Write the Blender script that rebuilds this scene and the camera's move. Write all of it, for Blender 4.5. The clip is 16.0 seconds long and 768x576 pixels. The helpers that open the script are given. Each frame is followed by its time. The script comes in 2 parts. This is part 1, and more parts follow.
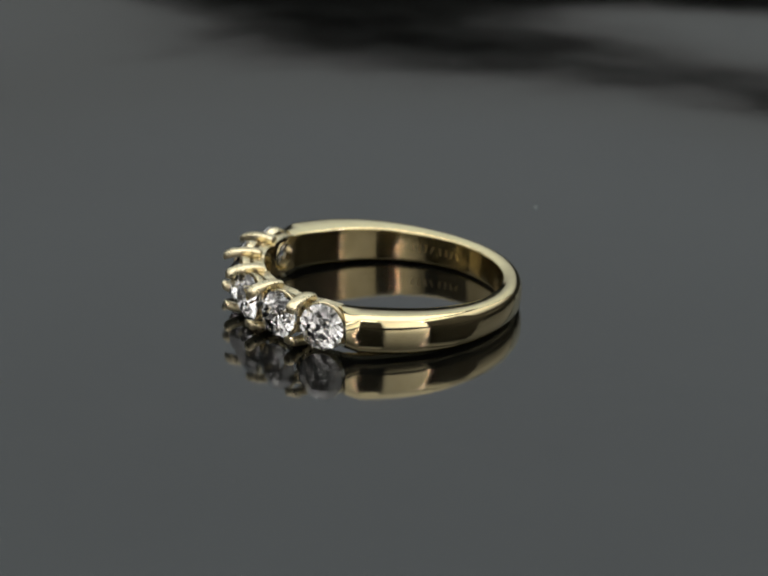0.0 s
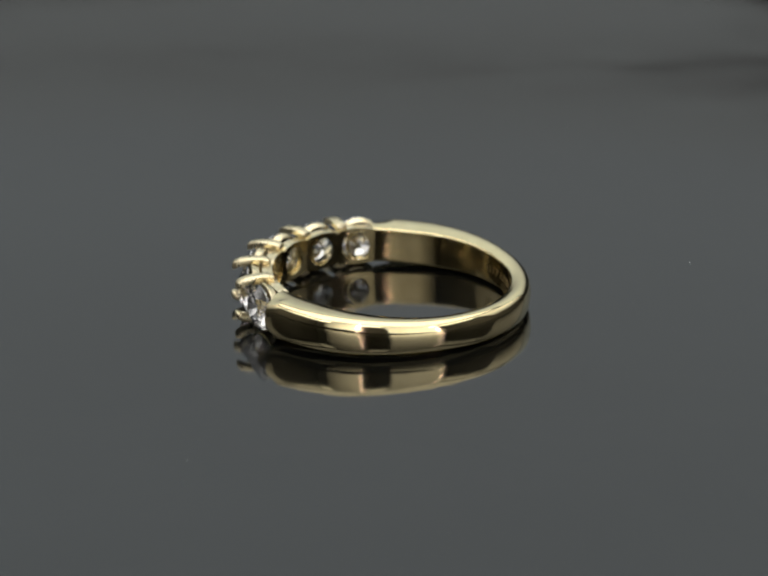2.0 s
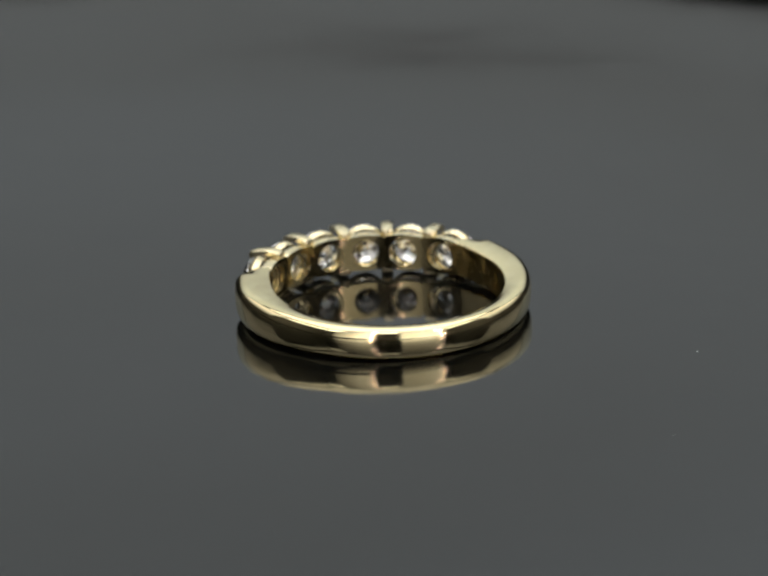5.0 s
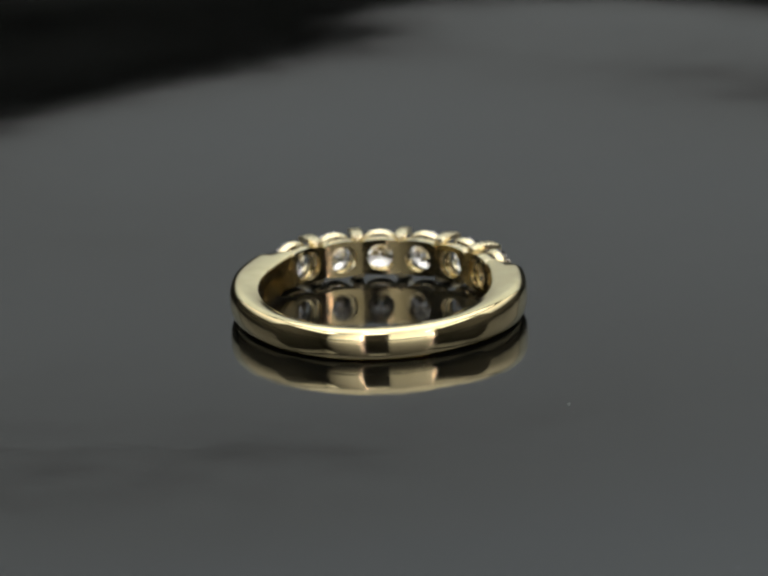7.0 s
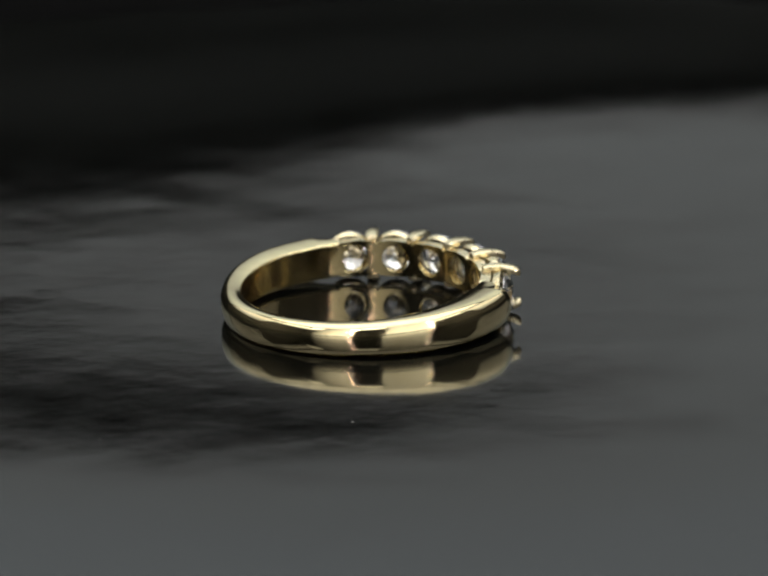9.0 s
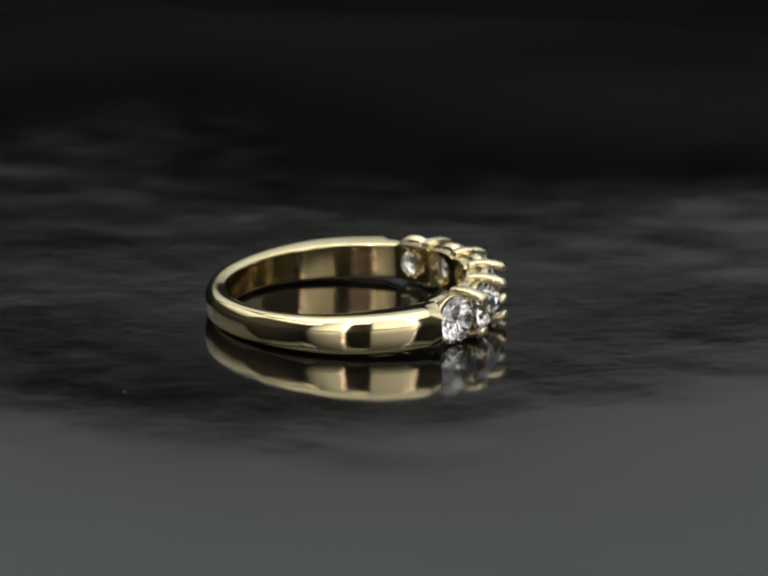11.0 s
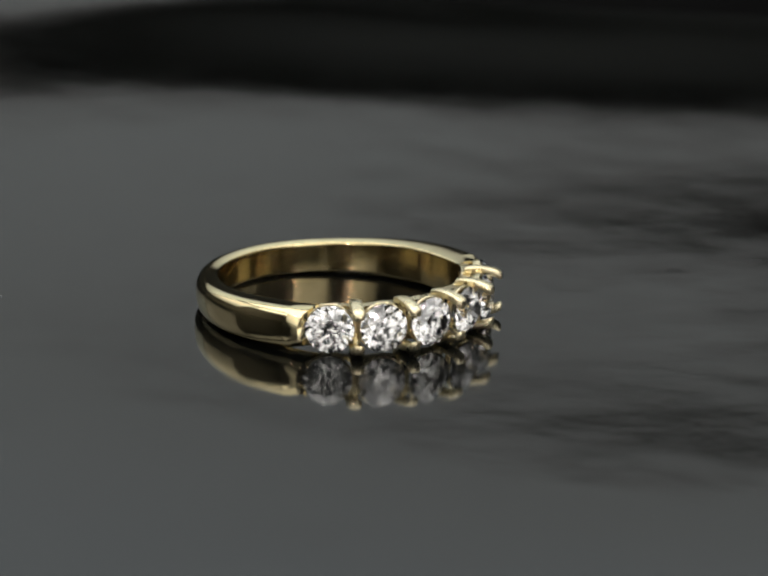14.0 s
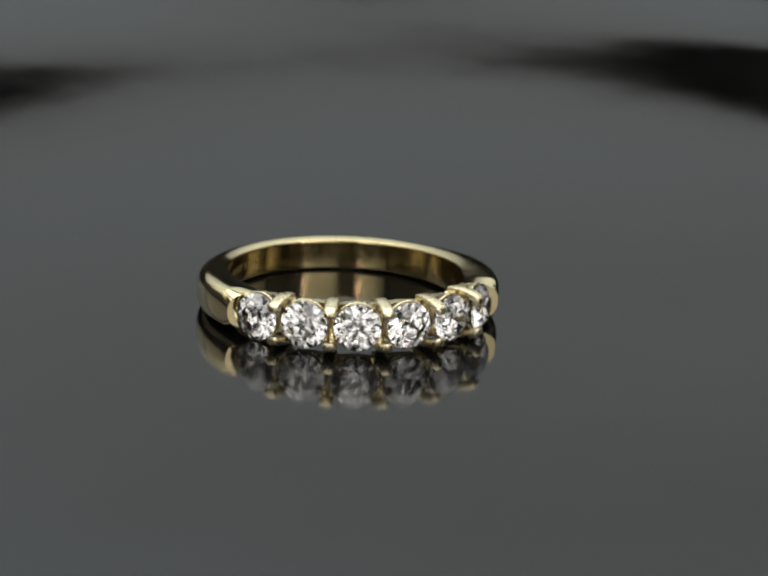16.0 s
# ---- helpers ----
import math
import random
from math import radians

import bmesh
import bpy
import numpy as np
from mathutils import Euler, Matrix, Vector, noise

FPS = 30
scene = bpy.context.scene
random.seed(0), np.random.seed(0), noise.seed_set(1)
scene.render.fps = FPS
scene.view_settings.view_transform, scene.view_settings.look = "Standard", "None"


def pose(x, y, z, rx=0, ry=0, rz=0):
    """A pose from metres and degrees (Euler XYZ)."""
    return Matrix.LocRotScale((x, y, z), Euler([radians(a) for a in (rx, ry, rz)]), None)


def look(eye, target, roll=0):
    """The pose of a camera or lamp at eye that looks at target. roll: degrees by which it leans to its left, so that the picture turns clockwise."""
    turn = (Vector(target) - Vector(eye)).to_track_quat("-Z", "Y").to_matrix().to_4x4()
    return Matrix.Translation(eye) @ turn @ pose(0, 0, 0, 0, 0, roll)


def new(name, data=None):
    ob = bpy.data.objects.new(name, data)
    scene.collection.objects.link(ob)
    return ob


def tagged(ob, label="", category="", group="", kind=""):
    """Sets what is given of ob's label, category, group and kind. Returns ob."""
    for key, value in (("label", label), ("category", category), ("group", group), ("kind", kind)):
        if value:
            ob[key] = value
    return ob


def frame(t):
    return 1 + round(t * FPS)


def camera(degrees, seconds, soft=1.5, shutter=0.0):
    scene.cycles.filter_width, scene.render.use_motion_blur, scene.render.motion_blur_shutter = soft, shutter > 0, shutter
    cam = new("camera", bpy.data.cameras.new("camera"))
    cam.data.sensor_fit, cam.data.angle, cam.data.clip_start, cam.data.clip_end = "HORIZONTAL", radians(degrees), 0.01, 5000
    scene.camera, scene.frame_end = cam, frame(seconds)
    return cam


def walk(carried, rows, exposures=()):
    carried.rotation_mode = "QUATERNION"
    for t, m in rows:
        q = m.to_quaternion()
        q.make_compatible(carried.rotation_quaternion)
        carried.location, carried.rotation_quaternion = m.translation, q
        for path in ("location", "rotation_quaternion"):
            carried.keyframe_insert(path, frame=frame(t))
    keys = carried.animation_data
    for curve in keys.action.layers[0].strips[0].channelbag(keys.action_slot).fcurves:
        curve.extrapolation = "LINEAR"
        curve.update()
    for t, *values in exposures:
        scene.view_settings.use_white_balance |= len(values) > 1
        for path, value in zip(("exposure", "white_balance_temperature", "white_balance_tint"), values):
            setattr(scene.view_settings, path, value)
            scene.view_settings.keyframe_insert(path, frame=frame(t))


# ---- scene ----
cam = camera(14.89, 16.0, soft=2.2)
EYE = Vector((0.00128, -0.19448, 0.06648))
AXIS = Vector((0, math.cos(0.3254), -math.sin(0.3254)))


def eye_at(nearer, higher):
    """The camera's pose, moved along its axis and upwards by so many millimetres."""
    e = EYE + AXIS * (nearer * 0.001) + Vector((0, 0, higher * 0.001))
    return look(e, e + AXIS, 0.74)


DOLLY = [(0.0, 1.37, 0.004), (4.0, -1.91, -0.040), (6.5, -3.19, 0.034), (9.0, -1.77, -0.121), (11.5, 1.00, -0.044), (14.0, 3.40, 0.013), (16.0, 1.10, 0.155)]
walk(cam, [(t, eye_at(d, h)) for t, d, h in DOLLY], exposures=[(0.0, -0.15), (3.0, -0.06), (8.0, 0.04), (16.0, 0.02)])
# a close-up lens: only the ring is sharp
cam.data.dof.use_dof = True
cam.data.dof.focus_distance = 0.1975
cam.data.dof.aperture_fstop = 52.0

# ---- light ----
MM = 0.001
world = bpy.data.worlds.new("world")
scene.world = world
world.use_nodes = True
world.node_tree.nodes["Background"].inputs[0].default_value = (0.8, 0.9, 1.0, 1)
world.node_tree.nodes["Background"].inputs[1].default_value = 0.01

BACK_GLOW, SIDE_GLOW, UPPER_GLOW, FRONT_GLOW, TOP_GLOW, LED_GLOW = 0.385, 0.9, 3.8, 1.25, 2.0, 300.0


# ---- materials ----
def material(name, color=(0.8, 0.8, 0.8), rough=0.5, metal=0.0, ior=1.5):
    m = bpy.data.materials.new(name)
    m.use_nodes = True
    b = m.node_tree.nodes["Principled BSDF"]
    b.inputs["Base Color"].default_value = (*color, 1)
    b.inputs["Roughness"].default_value = rough
    b.inputs["Metallic"].default_value = metal
    b.inputs["IOR"].default_value = ior
    return m


def noise_of(m, scale, detail=3.0, stretch=(1, 1, 1)):
    n = m.node_tree.nodes
    c, mp, t = n.new("ShaderNodeTexCoord"), n.new("ShaderNodeMapping"), n.new("ShaderNodeTexNoise")
    m.node_tree.links.new(c.outputs["Object"], mp.inputs[0])
    mp.inputs["Scale"].default_value = stretch
    m.node_tree.links.new(mp.outputs[0], t.inputs["Vector"])
    t.inputs["Scale"].default_value, t.inputs["Detail"].default_value = scale, detail
    return t.outputs["Fac"]


def ranged(m, fac, lo, hi, a=0.3, b=0.7):
    r = m.node_tree.nodes.new("ShaderNodeMapRange")
    m.node_tree.links.new(fac, r.inputs[0])
    for k, v in zip((1, 2, 3, 4), (a, b, lo, hi)):
        r.inputs[k].default_value = v
    return r.outputs[0]


def to(m, out, socket):
    m.node_tree.links.new(out, m.node_tree.nodes["Principled BSDF"].inputs[socket])


def bumped(m, fac, strength, distance, before=None):
    b = m.node_tree.nodes.new("ShaderNodeBump")
    b.inputs["Strength"].default_value, b.inputs["Distance"].default_value = strength, distance
    m.node_tree.links.new(fac, b.inputs["Height"])
    if before is not None:
        m.node_tree.links.new(before, b.inputs["Normal"])
    return b.outputs[0]


def tinted(m, fac, c0, c1):
    r = m.node_tree.nodes.new("ShaderNodeMix")
    r.data_type = "RGBA"
    r.inputs[6].default_value, r.inputs[7].default_value = (*c0, 1), (*c1, 1)
    m.node_tree.links.new(fac, r.inputs[0])
    to(m, r.outputs[2], "Base Color")


def glowing(name, color, strength, base=0.2):
    m = material(name, (base, base, base), 0.6)
    b = m.node_tree.nodes["Principled BSDF"]
    b.inputs["Emission Color"].default_value = (*color, 1)
    b.inputs["Emission Strength"].default_value = strength
    return m


gold = material("polished_yellow_gold", (0.82, 0.68, 0.38), 0.09, 1.0)
tinted(gold, ranged(gold, noise_of(gold, 900.0), 0, 1), (0.80, 0.675, 0.385), (0.86, 0.74, 0.44))
to(gold, ranged(gold, noise_of(gold, 2500.0), 0.065, 0.11), "Roughness")
to(gold, bumped(gold, noise_of(gold, 1200.0, 2.0), 0.10, 0.00005), "Normal")

gold_cast = material("cast_yellow_gold", (0.82, 0.70, 0.42), 0.22, 1.0)
tinted(gold_cast, ranged(gold_cast, noise_of(gold_cast, 1500.0), 0, 1), (0.78, 0.67, 0.42), (0.88, 0.79, 0.54))
to(gold_cast, ranged(gold_cast, noise_of(gold_cast, 3000.0), 0.22, 0.40), "Roughness")
to(gold_cast, bumped(gold_cast, noise_of(gold_cast, 2600.0, 2.0), 0.25, 0.00006), "Normal")

# same gold inside the ring: brown shade of its double reflections put into the colour
gold_inner_shaded = material("inner_yellow_gold_shaded", (0.60, 0.48, 0.25), 0.2, 1.0)
tinted(gold_inner_shaded, ranged(gold_inner_shaded, noise_of(gold_inner_shaded, 700.0), 0, 1), (0.52, 0.42, 0.21), (0.66, 0.54, 0.29))
to(gold_inner_shaded, ranged(gold_inner_shaded, noise_of(gold_inner_shaded, 1400.0, 4.0, (1, 1, 0.25)), 0.09, 0.19), "Roughness")
to(gold_inner_shaded, bumped(gold_inner_shaded, noise_of(gold_inner_shaded, 1500.0, 3.0, (1, 1, 0.2)), 0.20, 0.00005), "Normal")

gold_dark = material("engraved_recess", (0.64, 0.52, 0.30), 0.35, 1.0)

gem = material("diamond", (1.0, 0.985, 0.97), 0.045, 0.0, 2.42)
gem.node_tree.nodes["Principled BSDF"].inputs["Transmission Weight"].default_value = 1.0

black_gloss = material("black_gloss_sheet", (0.004, 0.004, 0.004), 0.05, 0.0, 1.5)
tinted(black_gloss, ranged(black_gloss, noise_of(black_gloss, 120.0, 5.0), 0, 1), (0.0015, 0.0017, 0.0015), (0.0030, 0.0033, 0.0030))
to(black_gloss, ranged(black_gloss, noise_of(black_gloss, 300.0, 6.0), 0.05, 0.09), "Roughness")
fine = bumped(black_gloss, noise_of(black_gloss, 900.0, 4.0), 0.32, 0.000015)
to(black_gloss, bumped(black_gloss, noise_of(black_gloss, 150.0, 3.0), 0.22, 0.00008, fine), "Normal")

dust_white = material("dust", (0.6, 0.6, 0.58), 0.9)
dark_wall = material("dark_wall", (0.012, 0.013, 0.012), 0.8)
tinted(dark_wall, ranged(dark_wall, noise_of(dark_wall, 6.0), 0, 1), (0.065, 0.062, 0.055), (0.085, 0.080, 0.070))
far_wall = material("black_cloth", (0.014, 0.015, 0.014), 0.9)
tinted(far_wall, ranged(far_wall, noise_of(far_wall, 6.0), 0, 1), (0.010, 0.012, 0.011), (0.017, 0.019, 0.017))
dark_table = material("dark_table", (0.003, 0.003, 0.003), 0.95, 0.0, 1.05)
tinted(dark_table, ranged(dark_table, noise_of(dark_table, 20.0), 0, 1), (0.002, 0.002, 0.002), (0.004, 0.004, 0.004))
frame_metal = material("black_frame", (0.02, 0.02, 0.02), 0.4)


def lit_cloth(name, color, glow, across=None, up=None, upper_color=None, hem=0.0):
    """Diffuser cloth that glows unevenly, as its lamps light it: across and up are (from, to, share there, share here) in metres over the panel;
    hem: the height over which its lower edge fades."""
    m = glowing(name, color, glow)
    tree = m.node_tree
    place, split = tree.nodes.new("ShaderNodeTexCoord"), tree.nodes.new("ShaderNodeSeparateXYZ")
    tree.links.new(place.outputs["Object"], split.inputs[0])
    mul = tree.nodes.new("ShaderNodeMath")
    mul.operation = "MULTIPLY"
    mul.inputs[0].default_value, mul.inputs[1].default_value = glow, 1.0
    if across:
        tree.links.new(ranged(m, split.outputs[0], across[2] * glow, across[3] * glow, across[0], across[1]), mul.inputs[0])
    if up:
        tree.links.new(ranged(m, split.outputs[2], up[2], up[3], up[0], up[1]), mul.inputs[1])
    if hem:
        fade = tree.nodes.new("ShaderNodeMath")
        fade.operation = "MULTIPLY"
        tree.links.new(mul.outputs[0], fade.inputs[0])
        tree.links.new(ranged(m, split.outputs[2], 0.0, 1.0, 0.0, hem), fade.inputs[1])
        mul = fade
    to(m, mul.outputs[0], "Emission Strength")
    if upper_color:
        hue = tree.nodes.new("ShaderNodeMix")
        hue.data_type = "RGBA"
        hue.inputs[6].default_value, hue.inputs[7].default_value = (*color, 1), (*upper_color, 1)
        tree.links.new(ranged(m, split.outputs[2], 0.0, 1.0, 0.0, 0.14), hue.inputs[0])
        to(m, hue.outputs[2], "Emission Color")
    return m


# the rear cloth is lit from its upper edge, the front ones by a lamp strip along one edge; the others hang free and fade downwards
back_white = lit_cloth("back_diffuser", (0.87, 0.985, 0.95), BACK_GLOW, None, (0.0, 0.40, 0.39, 1.58), (0.86, 0.985, 1.02), 0.03)
side_west = lit_cloth("west_diffuser", (1.0, 0.99, 0.96), SIDE_GLOW, (-0.52, 0.0, 1.0, 1.0), (0.0, 0.45, 0.0, 1.0))
side_white = lit_cloth("side_diffuser", (1.0, 0.99, 0.96), SIDE_GLOW * 2.2, None, (0.0, 0.30, 0.0, 1.0))
upper_white = lit_cloth("upper_diffuser", (1.0, 0.99, 0.96), UPPER_GLOW, None, (0.0, 0.30, 0.0, 1.0))
front_west = lit_cloth("front_diffuser_west", (1.0, 0.98, 0.93), FRONT_GLOW, (-0.19, 0.10, 0.08, 1.0), (0.02, 0.85, 1.35, 0.75))
front_east = lit_cloth("front_diffuser_east", (1.0, 0.98, 0.93), FRONT_GLOW, (-0.24, 0.20, 0.75, 1.1), (0.02, 0.85, 1.35, 0.75))
top_white = glowing("top_diffuser", (1.0, 0.99, 0.96), TOP_GLOW)
led_white = glowing("led", (1.0, 0.76, 0.80), LED_GLOW)


# ---- building helpers ----
def mesh_of(bm, name, mat, smooth=True, recalc=True):
    if recalc:
        bmesh.ops.recalc_face_normals(bm, faces=bm.faces)
    me = bpy.data.meshes.new(name)
    bm.to_mesh(me)
    bm.free()
    me.materials.append(mat)
    for p in me.polygons:
        p.use_smooth = smooth
    if smooth:
        me.set_sharp_from_angle(angle=radians(42))
    return me


def part(name, bm, mat, parent=None, label="", smooth=True):
    ob = new(name, mesh_of(bm, name, mat, smooth))
    ob.parent = parent
    return tagged(ob, label)


def box(bm, lo, hi, bevel=0.0):
    r = bmesh.ops.create_cube(bm, size=1.0)
    for v in r["verts"]:
        v.co = Vector([lo[i] + (v.co[i] + 0.5) * (hi[i] - lo[i]) for i in range(3)])
    if bevel:
        bmesh.ops.bevel(bm, geom=list({e for v in r["verts"] for e in v.link_edges}), offset=bevel, segments=2, affect="EDGES")
    return bm


def lathe(bm, rows, closed_u=False, closed_v=True, caps=False):
    """Faces over a grid of points: rows of equal length."""
    vs = [[bm.verts.new(p) for p in row] for row in rows]
    nu, nv = len(vs), len(vs[0])
    for i in range(nu if closed_u else nu - 1):
        for j in range(nv if closed_v else nv - 1):
            a, b = vs[i], vs[(i + 1) % nu]
            k = (j + 1) % nv
            bm.faces.new((a[j], a[k], b[k], b[j]))
    if caps:
        bm.faces.new(vs[0])
        bm.faces.new(list(reversed(vs[-1])))
    return vs


# ---- setting: a dark photo booth with lit diffusers ----
def slab(name, lo, hi, mat):
    return tagged(part(name, box(bmesh.new(), lo, hi), mat, None, "", False), kind="structure")


TABLE_Z = -0.0072
slab("ground", (-1.3, -1.2, TABLE_Z - 0.05), (1.3, 1.35, TABLE_Z), dark_table)
slab("wall_north", (-1.3, 1.25, TABLE_Z), (1.3, 1.35, 1.4), far_wall)
slab("wall_south", (-1.3, -1.2, TABLE_Z), (1.3, -1.1, 1.4), dark_wall)
slab("wall_east", (1.2, -1.1, TABLE_Z), (1.3, 1.25, 1.4), dark_wall)
slab("wall_west", (-1.3, -1.1, TABLE_Z), (-1.2, 1.25, 1.4), dark_wall)
slab("ceiling", (-1.3, -1.2, 1.4), (1.3, 1.35, 1.45), dark_wall)


def light_panel(width, height, glow, m, label):
    """A lit diffuser in a slim black frame; it faces +y, its lower edge at z = 0."""
    root = new("light_panel")
    t = 0.012
    part("diffuser", box(bmesh.new(), (-width / 2, 0.004, 0), (width / 2, 0.012, height)), glow, root, "white glowing diffuser", False)
    part("backing", box(bmesh.new(), (-width / 2 - t, -0.02, -t), (width / 2 + t, 0.003, height + t), 0.003), frame_metal, root, "", False)
    root.matrix_world = m
    return tagged(root, label, "light panel", "studio light panels")


BACK_Y, EDGE_Z = 1.15, 0.296
TALL = 1.37 - EDGE_Z - 0.02
light_panel(2.2, TALL, back_white, pose(0, BACK_Y, EDGE_Z, 0, 0, 180), "large white lit diffuser panel with black frame")
for x, turned in ((1.12, 90), (-1.12, -90)):
    light_panel(1.05, 1.06, side_west, pose(x, 0.55, 0.28, 0, 0, turned), "white lit side diffuser panel with black frame")
    light_panel(0.85, 0.50, side_white, pose(x, -0.45, 0.84, 0, 0, turned), "white lit upper side diffuser panel with black frame")
light_panel(2.2, 0.56, upper_white, pose(0, -0.95, 0.78), "wide white lit diffuser panel above the camera")
light_panel(0.375, 0.95, front_west, pose(-0.3025, -0.60, 0.045), "tall white lit diffuser panel with black frame")
light_panel(0.48, 0.95, front_east, pose(0.345, -0.60, 0.045), "tall white lit diffuser panel with black frame")
light_panel(1.9, 1.7, top_white, pose(0, -0.75, 1.378, -90, 0, 0), "flat white lit ceiling diffuser panel")


def led_strip(m, count, step):
    root = new("led_strip")
    part("strip", box(bmesh.new(), (-0.006, -0.002, -step), (0.006, 0, count * step)), frame_metal, root, "", False)
    bulb = mesh_of(box(bmesh.new(), (-0.003, 0, -0.004), (0.003, 0.003, 0.004), 0.001), "led", led_white, False)
    for i in range(count):
        ob = new("led", bulb)
        ob.parent = root
        ob.location = (0, 0, i * step)
    root.matrix_world = m
    return tagged(root, "slim vertical strip of pinkish white lamps", "lamp strip", "led strips")


led_strip(pose(-0.125, -0.575, 0.05), 18, 0.05)
led_strip(pose(0.575, -0.575, 0.05, 0, 0, 45), 18, 0.05)

# ---- the slowly warped glossy sheet that turns under the ring ----
# depth in mm of the sheet's bends: one number for each disc polynomial (order n, m waves round), by rising n and then m
BENDS = [-3.9802, -0.3865, -0.8901, 0.2252, 2.0158, -0.0873, 0.0772, -0.0714, -0.2830, 0.1363, -0.0013, -0.3117, 0.0182,
         0.9841, 0.3432, -0.2860, -0.0749, -0.1385, -0.3977, 0.0568, -0.3840, 0.0201, 0.1030, 0.3043, -0.0339, -0.3170,
         -0.2574, -0.2008, -0.4422, 0.0028, 0.1212, 0.0225, 0.1376, 0.1348, 0.0198, 0.5415, 0.0651, -0.0467, -0.1039,
         -0.0507, -0.0943, -0.0833, 0.0903, 0.2363, -0.3412, 0.0283, 0.0868, -0.0543, -0.2566, 0.0193, 0.1130, -0.1793,
         -0.0980, -0.1102, -0.1082, -0.3254, -0.0952, -0.0662, 0.1106, 0.1652, -0.0263, 0.0971, 0.0936, 0.0124, 0.0988,
         0.2494, 0.0953, 0.0231, 0.1211, -0.1735, -0.3090, -0.0753, -0.0567, -0.0002, -0.1161, -0.0260, -0.3733, 0.1854,
         -0.1627, -0.0449, -0.0680, -0.0990, 0.1186, 0.1395, 0.1232, 0.0309, 0.1008, 0.1611, -0.0892, 0.2396]
BIG = 112.0
OFF = (-0.746, -1.081)
TILT = (0.0380, -0.0375)     # the ring leans on its thin back


def warp(x, y):
    """Height of the sheet at arrays of places, all in mm."""
    x, y = np.asarray(x, float), np.asarray(y, float)
    rho, turned = np.hypot(x, y) / BIG, np.arctan2(y, x)
    z, count = np.zeros_like(rho), 0
    for n in range(1, 13):
        for m in range(-n, n + 1, 2):
            k = abs(m)
            radial = sum((-1) ** s * math.factorial(n - s) / (math.factorial(s) * math.factorial((n + k) // 2 - s) * math.factorial((n - k) // 2 - s))
                         * rho ** (n - 2 * s) for s in range((n - k) // 2 + 1))
            z = z + BENDS[count] * radial * (np.cos(k * turned) if m >= 0 else np.sin(k * turned))
            count += 1
    return z


def ripple(x, y):
    """Fine waviness, mm; none under the ring."""
    k = min(max((math.hypot(x, y) - 13) / 12, 0), 1)
    return k * (0.020 * noise.noise((x / 15, y / 15, 3.1)) + 0.012 * noise.noise((x / 6, y / 6, 7.7)) + 0.005 * noise.noise((x / 3, y / 3, 1.3)))


def warped_sheet():
    root = new("display_sheet")
    bm = bmesh.new()
    z0 = float(warp(*OFF)) + 0.80
    nr, na, big = 130, 260, 110.0
    rim = np.arange(na) * 2 * math.pi / na
    rows = []
    for i in range(1, nr + 1):
        r = big * (i / nr) ** 1.1
        xs, ys = r * np.cos(rim), r * np.sin(rim)
        rows.append([(x * MM, y * MM, (z + ripple(x, y) - z0) * MM) for x, y, z in zip(xs, ys, warp(xs, ys))])
    vs = lathe(bm, rows)
    mid = bm.verts.new((0, 0, (float(warp(0, 0)) - z0) * MM))
    for j in range(na):
        bm.faces.new((mid, vs[0][j], vs[0][(j + 1) % na]))
    low = [[bm.verts.new((v.co.x, v.co.y, v.co.z - 0.0022)) for v in row] for row in (vs[20], vs[60], vs[-1])]
    for j in range(na):
        k = (j + 1) % na
        bm.faces.new((vs[-1][j], low[2][j], low[2][k], vs[-1][k]))
        for p in (0, 1):
            bm.faces.new((low[p][j], low[p][k], low[p + 1][k], low[p + 1][j]))
    bm.faces.new(low[0])
    part("sheet", bm, black_gloss, root)
    # grains of dust and lint, too small to tell apart
    bm = bmesh.new()
    rnd = random.Random(5)
    for i in range(14):
        r, a = 18 + 60 * rnd.random(), rnd.uniform(0, 2 * math.pi)
        x, y = (-18.0, -17.2) if i == 0 else (r * math.cos(a), r * math.sin(a))
        size = (0.034 if i == 0 else rnd.choice((0.012, 0.016, 0.022))) * MM
        made = bmesh.ops.create_icosphere(bm, subdivisions=1, radius=size)["verts"]
        stretch, spin = rnd.uniform(0.7, 2.6), rnd.uniform(0, math.pi)
        for v in made:
            p = Vector((v.co.x * stretch, v.co.y, v.co.z * 0.7))
            p.rotate(Euler((0, 0, spin)))
            v.co = p + Vector((x * MM, y * MM, (float(warp(x, y)) + ripple(x, y) - z0) * MM + size * 0.4))
    tagged(part("dust", bm, dust_white, root, "fine pale dust grains"), kind="stuff")
    return tagged(root, "glossy black slightly warped sheet with faint dust", "display sheet")


sheet = warped_sheet()


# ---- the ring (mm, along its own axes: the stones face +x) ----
MID = 0.773          # height of the ring's middle plane over its origin
R_OUT, R_IN, X_IN = 10.3, 8.14, -0.93
X_ST, R_GIRDLE, STEP = -0.64, 10.05, 0.3581
N_ST, R_STONE = 6, 1.63


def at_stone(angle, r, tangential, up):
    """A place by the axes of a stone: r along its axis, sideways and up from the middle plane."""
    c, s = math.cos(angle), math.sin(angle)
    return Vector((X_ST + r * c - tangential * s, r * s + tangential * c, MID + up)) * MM


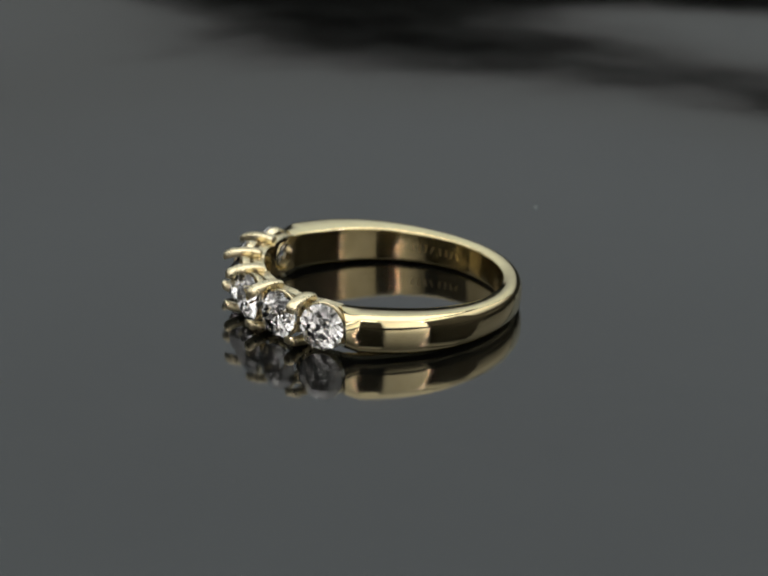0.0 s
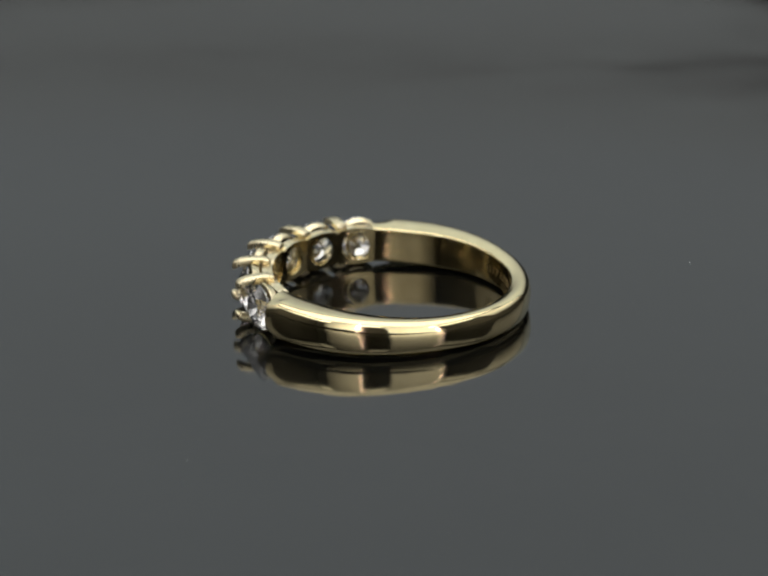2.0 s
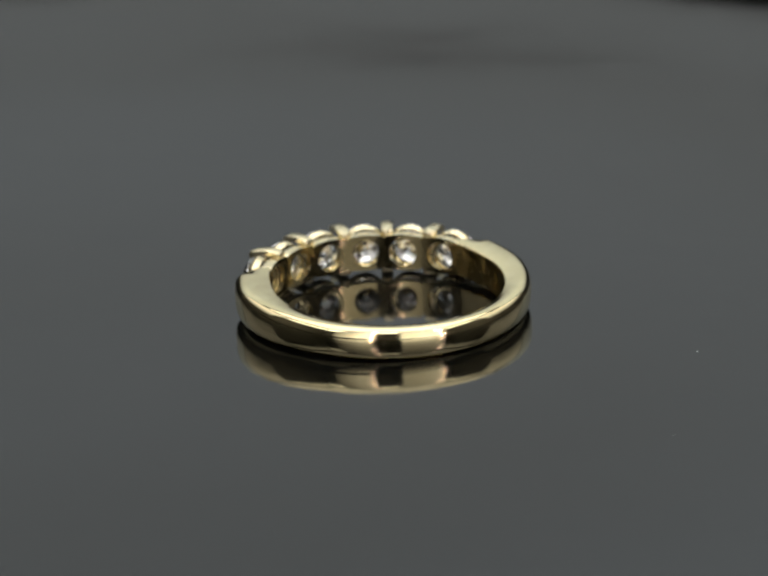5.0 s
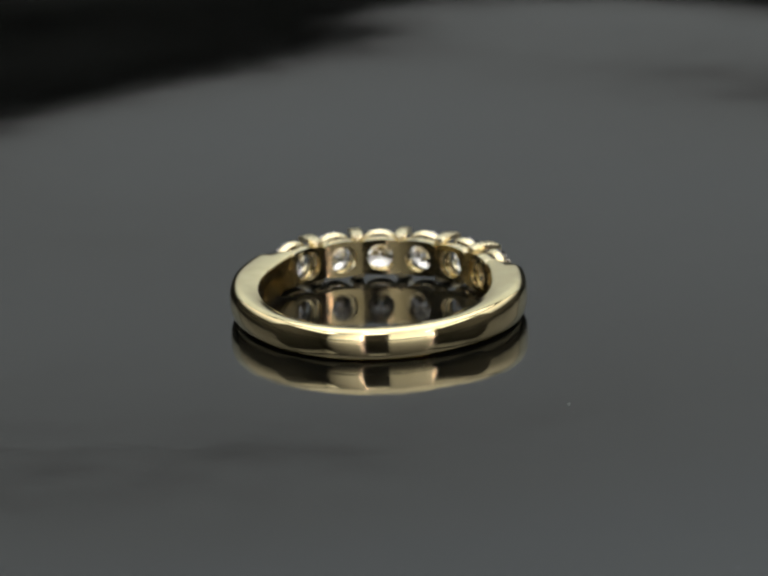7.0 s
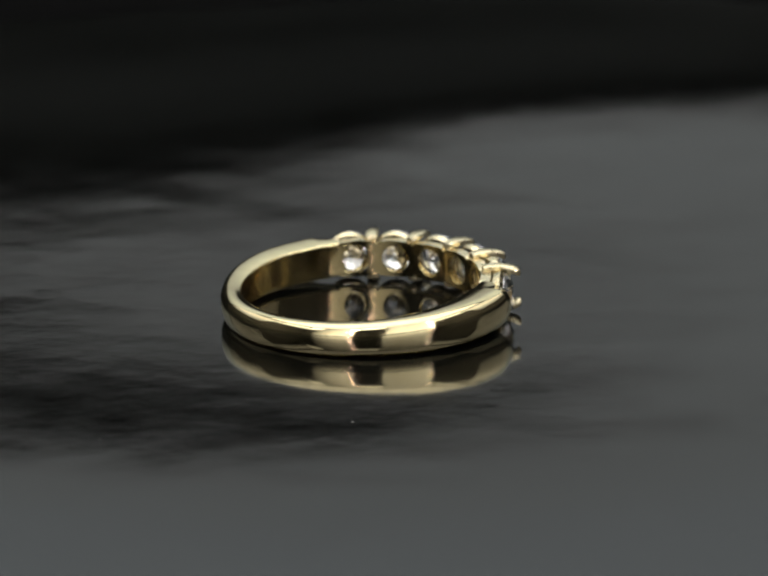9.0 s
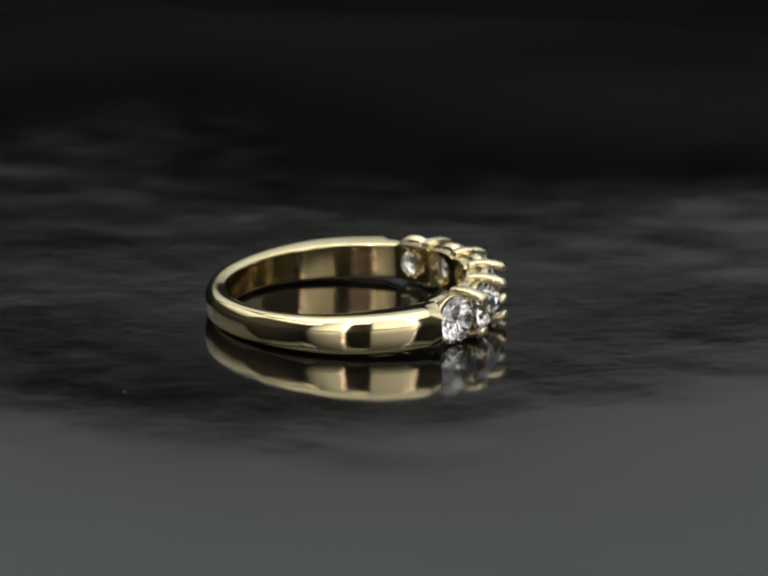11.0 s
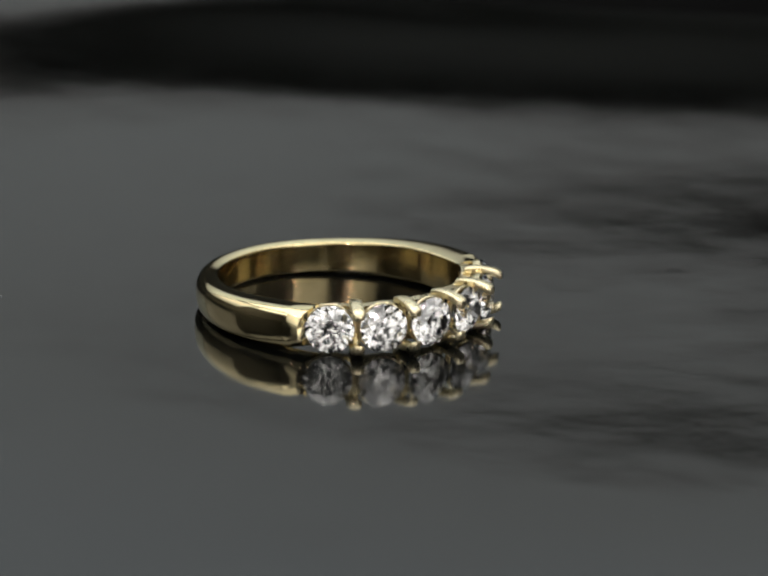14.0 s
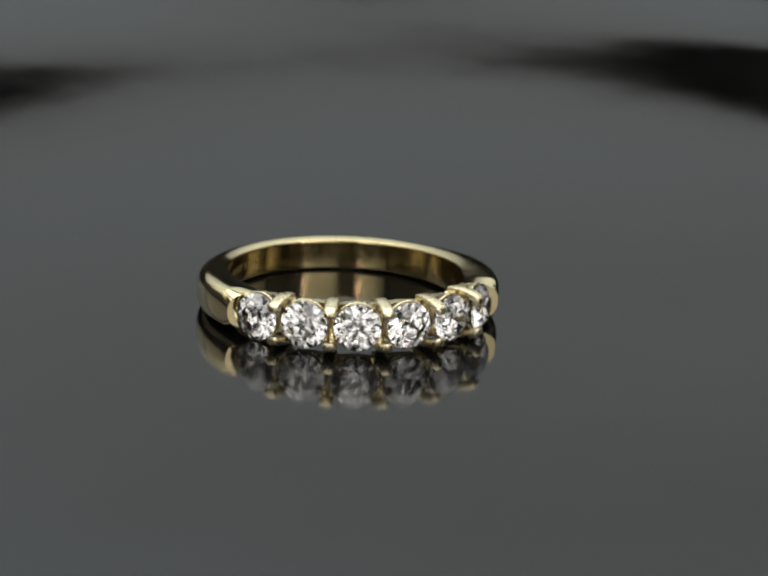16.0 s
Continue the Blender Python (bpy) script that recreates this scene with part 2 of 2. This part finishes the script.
def inner_r(a):
    off = math.degrees(abs((a + math.pi) % (2 * math.pi) - math.pi))
    k = min(max((84 - off) / 28, 0), 1)
    return X_IN * math.cos(a) + math.sqrt(R_IN ** 2 - (X_IN * math.sin(a)) ** 2) + 0.42 * k * k * (3 - 2 * k)


def section(thick, half, wedge, flat):
    """The band's section: (mm out from the inner wall, height): a flat inner wall with an eased edge, level side faces and a slightly domed outside.
    wedge: 0 in the band, 1 where its end meets the stones; flat: 1 at the shoulders, where the side faces are wider."""
    power = 2.3 + 0.5 * flat
    lip, soft = (0.50 + 0.12 * flat) * thick, 0.16
    top = [(0.0, 0.0), (0.0, half * 0.45), (0.0, half - 2.2 * soft)]
    for j in range(0, 6):
        t = math.pi / 2 * j / 5
        top.append((soft * (1 - math.cos(t)), half - 1.8 * soft + 1.1 * soft * math.sin(t)))
    for j in range(1, 5):
        top.append((soft + (lip - soft) * j / 5, half - 0.7 * soft * (1 - j / 5) ** 2))
    for j in range(23):
        t = math.pi / 2 * j / 22
        top.append((lip + (thick - lip) * math.sin(t) ** (2 / power), half * max(math.cos(t), 0.0) ** (2 / power)))
    top = [(x, z * (1 - 0.34 * wedge * max(0.0, (x / thick - 0.35) / 0.65))) for x, z in top]
    return top + [(x, -z) for x, z in reversed(top[1:-1])]


def shank_mesh():
    bm = bmesh.new()
    n = 190
    rows = []
    for i in range(n + 1):
        u = i / n
        u = u - 0.08 * math.sin(2 * math.pi * u) * 0.9
        end = radians(59.0)
        a = end + u * (2 * math.pi - 2 * end)
        off = math.degrees(min(a, 2 * math.pi - a))
        near = min(max((145 - off) / 60, 0), 1)
        near = near * near * (3 - 2 * near)
        wedge = min(max((70 - off) / 11, 0), 1)
        ri = inner_r(a)
        thick = R_OUT + 0.22 * near + 0.20 * min(max((off - 128) / 45, 0), 1) - ri
        row = []
        for x, z in section(thick, 1.19 + 0.20 * near, wedge, near):
            # the ends are cut aslant, so that their faces show beside the last stones
            b = a + math.copysign(radians(6.5) * wedge * x / thick, math.pi - a)
            row.append(Vector(((ri + x) * math.cos(b), (ri + x) * math.sin(b), MID + z)) * MM)
        rows.append(row)
    lathe(bm, rows, caps=True)
    return bm


def gallery_mesh(angle):
    """The pierced inner wall behind one stone."""
    bm = bmesh.new()
    n, hole, wide, tall = 48, 1.04, STEP / 2, 1.38
    loops = []
    for depth, shrink in ((0.0, 1.0), (0.70, 0.98)):
        for ring_no in range(3):
            row = []
            for j in range(n):
                t = 2 * math.pi * (j + 0.5) / n
                c, s = math.cos(t), math.sin(t)
                k = 1 / max(abs(c), abs(s))
                sq = (c * k, s * k)
                f = (0.0, 0.35, 1.0)[ring_no]
                tang = (hole + 0.3 * depth) * c * (1 - f) + sq[0] * wide * 8.05 * f * shrink
                up = (hole + 0.3 * depth) * s * (1 - f) + sq[1] * tall * f * (1 - 0.08 * abs(sq[0]))
                a = angle + tang / 8.05
                r = inner_r(a) + depth
                row.append(Vector((r * math.cos(a), r * math.sin(a), MID + up)) * MM)
            loops.append(row)
    order = [loops[0], loops[1], loops[2], loops[5], loops[4], loops[3]]
    lathe(bm, order, closed_u=True)
    return bm


def hoop_mesh(angle, r0, r1, rad0, rad1, thick):
    """A flared hoop round a stone's axis, from r0 to r1."""
    bm = bmesh.new()
    n = 48
    sec = [(r0, rad0), (r0 + 0.06, rad0 + 0.05), (r1 - 0.06, rad1 + 0.04), (r1, rad1), (r1, rad1 - thick + 0.04), (r1 - 0.05, rad1 - thick), (r0 + 0.04, rad0 - thick), (r0, rad0 - thick + 0.05)]
    rows = [[at_stone(angle, r, rad * math.cos(t), rad * math.sin(t)) for t in (2 * math.pi * j / n for j in range(n))] for r, rad in sec]
    lathe(bm, rows, closed_u=True)
    return bm


def prong_mesh(angle, side):
    """A rounded bar that runs outwards between two stones and ends in a worn bead."""
    bm = bmesh.new()
    rows = []
    stations = [(8.45, 0.28, 0.14, 1.36), (8.55, 0.40, 0.22, 1.44), (9.0, 0.44, 0.25, 1.52), (9.7, 0.45, 0.26, 1.50), (10.2, 0.45, 0.27, 1.41),
                (10.6, 0.44, 0.30, 1.29), (10.85, 0.43, 0.30, 1.19), (11.02, 0.40, 0.28, 1.11), (11.12, 0.30, 0.21, 1.06), (11.17, 0.12, 0.09, 1.03)]
    n = 14
    for r, wide, tall, up in stations:
        row = []
        for j in range(n):
            t = 2 * math.pi * j / n
            c, s = math.cos(t), math.sin(t)
            q = 0.56
            row.append(at_stone(angle, r, wide * math.copysign(abs(c) ** q, c), side * (up + tall * math.copysign(abs(s) ** q, s))))
        rows.append(row)
    lathe(bm, rows, caps=True)
    return bm


def post_mesh(angle):
    """An upright that joins the upper and the lower prong behind the stones."""
    bm = bmesh.new()
    rows = []
    for up, wide, deep in ((-1.5, 0.34, 0.30), (-1.2, 0.28, 0.25), (0.0, 0.25, 0.22), (1.2, 0.28, 0.25), (1.5, 0.34, 0.30)):
        rows.append([at_stone(angle, 9.0 + deep * math.copysign(abs(math.sin(t)) ** 0.6, math.sin(t)), wide * math.copysign(abs(math.cos(t)) ** 0.6, math.cos(t)), up)
                     for t in (2 * math.pi * (j + 0.5) / 12 for j in range(12))])
    lathe(bm, rows, caps=True)
    return bm


def stone_mesh():
    """A round brilliant: 57 facets, girdle radius 1, table towards +z."""
    bm = bmesh.new()

    def circle(n, r, z, shift=0.0):
        return [bm.verts.new((r * math.cos(2 * math.pi * (j + shift) / n), r * math.sin(2 * math.pi * (j + shift) / n), z)) for j in range(n)]

    table = circle(8, 0.55, 0.33, 0.5)
    star = circle(8, 0.76, 0.205, 0.0)
    g_top, g_low = circle(16, 1.0, 0.03, 0.0), circle(16, 1.0, -0.03, 0.0)
    low = circle(8, 0.30, -0.66, 0.5)
    culet = bm.verts.new((0, 0, -0.88))
    bm.faces.new(table)
    for j in range(8):
        k = (j + 1) % 8
        a, b = 2 * j, 2 * j + 1
        c = (2 * j + 2) % 16
        bm.faces.new((table[j - 1], table[j], star[j]))
        bm.faces.new((table[j], star[j], g_top[b]))
        bm.faces.new((table[j], g_top[b], star[k]))
        bm.faces.new((star[j], g_top[a], g_top[b]))
        bm.faces.new((star[k], g_top[b], g_top[c]))
        bm.faces.new((low[j], g_low[a], g_low[b]))
        bm.faces.new((low[j], g_low[b], g_low[c]))
        bm.faces.new((low[j - 1], g_low[a], low[j]))
        bm.faces.new((culet, low[j - 1], low[j]))
    for j in range(16):
        k = (j + 1) % 16
        bm.faces.new((g_top[j], g_low[j], g_low[k], g_top[k]))
    return bm


def diamond_ring():
    root = new("ring")
    shank = part("shank", shank_mesh(), gold, root, "polished domed yellow gold band")
    # inner wall faces take the gold that has shade in its colour
    shank.data.materials.append(gold_inner_shaded)
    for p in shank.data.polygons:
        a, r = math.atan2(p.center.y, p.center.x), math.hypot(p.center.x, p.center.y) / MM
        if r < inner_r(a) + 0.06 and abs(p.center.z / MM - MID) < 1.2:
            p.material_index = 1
    brilliant = mesh_of(stone_mesh(), "stone", gem, False)
    for i in range(N_ST):
        a = (i - (N_ST - 1) / 2) * STEP
        wall = part("gallery", gallery_mesh(a), gold_inner_shaded, root, "pierced gold inner wall, shade in its colour, with a lighter ledge")
        # wall coloured as shaded; ledge faces get the lighter gold, as if lit
        wall.data.materials.append(gold_cast)
        for p in wall.data.polygons:
            if abs(p.normal.z) > 0.5:
                p.material_index = 1
        for r in (8.36, 8.62):
            part("seat_ridge", hoop_mesh(a, r, r + 0.13, 1.10, 1.10, 0.15), gold, root)
        part("seat_hoop", hoop_mesh(a, 9.25, 9.75, 1.52, 1.64, 0.15), gold_cast, root)
        st = new("stone", brilliant)
        st.parent = root
        axis = Vector((math.cos(a), math.sin(a), 0))
        side = Vector((0, 0, 1))
        other = side.cross(axis)
        turn = Matrix((other, side, axis)).transposed().to_4x4() @ pose(0, 0, 0, 0, 0, 7 + 17 * i)
        st.matrix_basis = Matrix.Translation(at_stone(a, R_GIRDLE, 0, 0.0)) @ turn @ Matrix.Scale(R_STONE * MM, 4)
        tagged(st, "clear round brilliant-cut diamond")
    for i in range(1, N_ST):
        a = (i - N_ST / 2) * STEP
        part("post", post_mesh(a), gold_cast, root)
        for side in (-1, 1):
            part("prong", prong_mesh(a, side), gold_cast, root, "rounded gold prong between stones")
    # worn engraving on the inner wall, as plain recessed bars
    bar = mesh_of(box(bmesh.new(), (-0.00002, -0.00005, -0.00026), (0.00002, 0.00005, 0.00026), 0.00001), "engraving_mark", gold_dark, False)
    for i in range(8):
        a = radians(212 + i * 3.1 + (1.2 if i > 3 else 0))
        ob = new("engraving_mark", bar)
        ob.parent = root
        r = inner_r(a)
        ob.matrix_basis = pose(r * math.cos(a) * MM, r * math.sin(a) * MM, MID * MM, (i * 37) % 50 - 25, 0, math.degrees(a))
        tagged(ob, "small dark engraved mark")
    return tagged(root, "yellow gold ring with six round diamonds in shared prongs", "ring")


ring = diamond_ring()


# ---- what moves: sheet and ring turn together ----
def motions():
    turn = [195.49, 175.11, 155.71, 139.51, 124.64, 110.56, 95.55, 78.48, 61.66, 44.9, 25.98, 8.96, -7.41, -24.83, -41.43, -57.88, -74.37]
    lean = Vector((-TILT[0], -TILT[1], 1)).normalized()
    seat = Matrix.Translation((OFF[0] * MM, OFF[1] * MM, 0)) @ Vector((0, 0, 1)).rotation_difference(lean).to_matrix().to_4x4()
    spin = [(float(t), pose(0, 0, 0, 0, 0, a)) for t, a in enumerate(turn)]
    walk(sheet, spin)
    walk(ring, [(t, m @ seat) for t, m in spin])


motions()
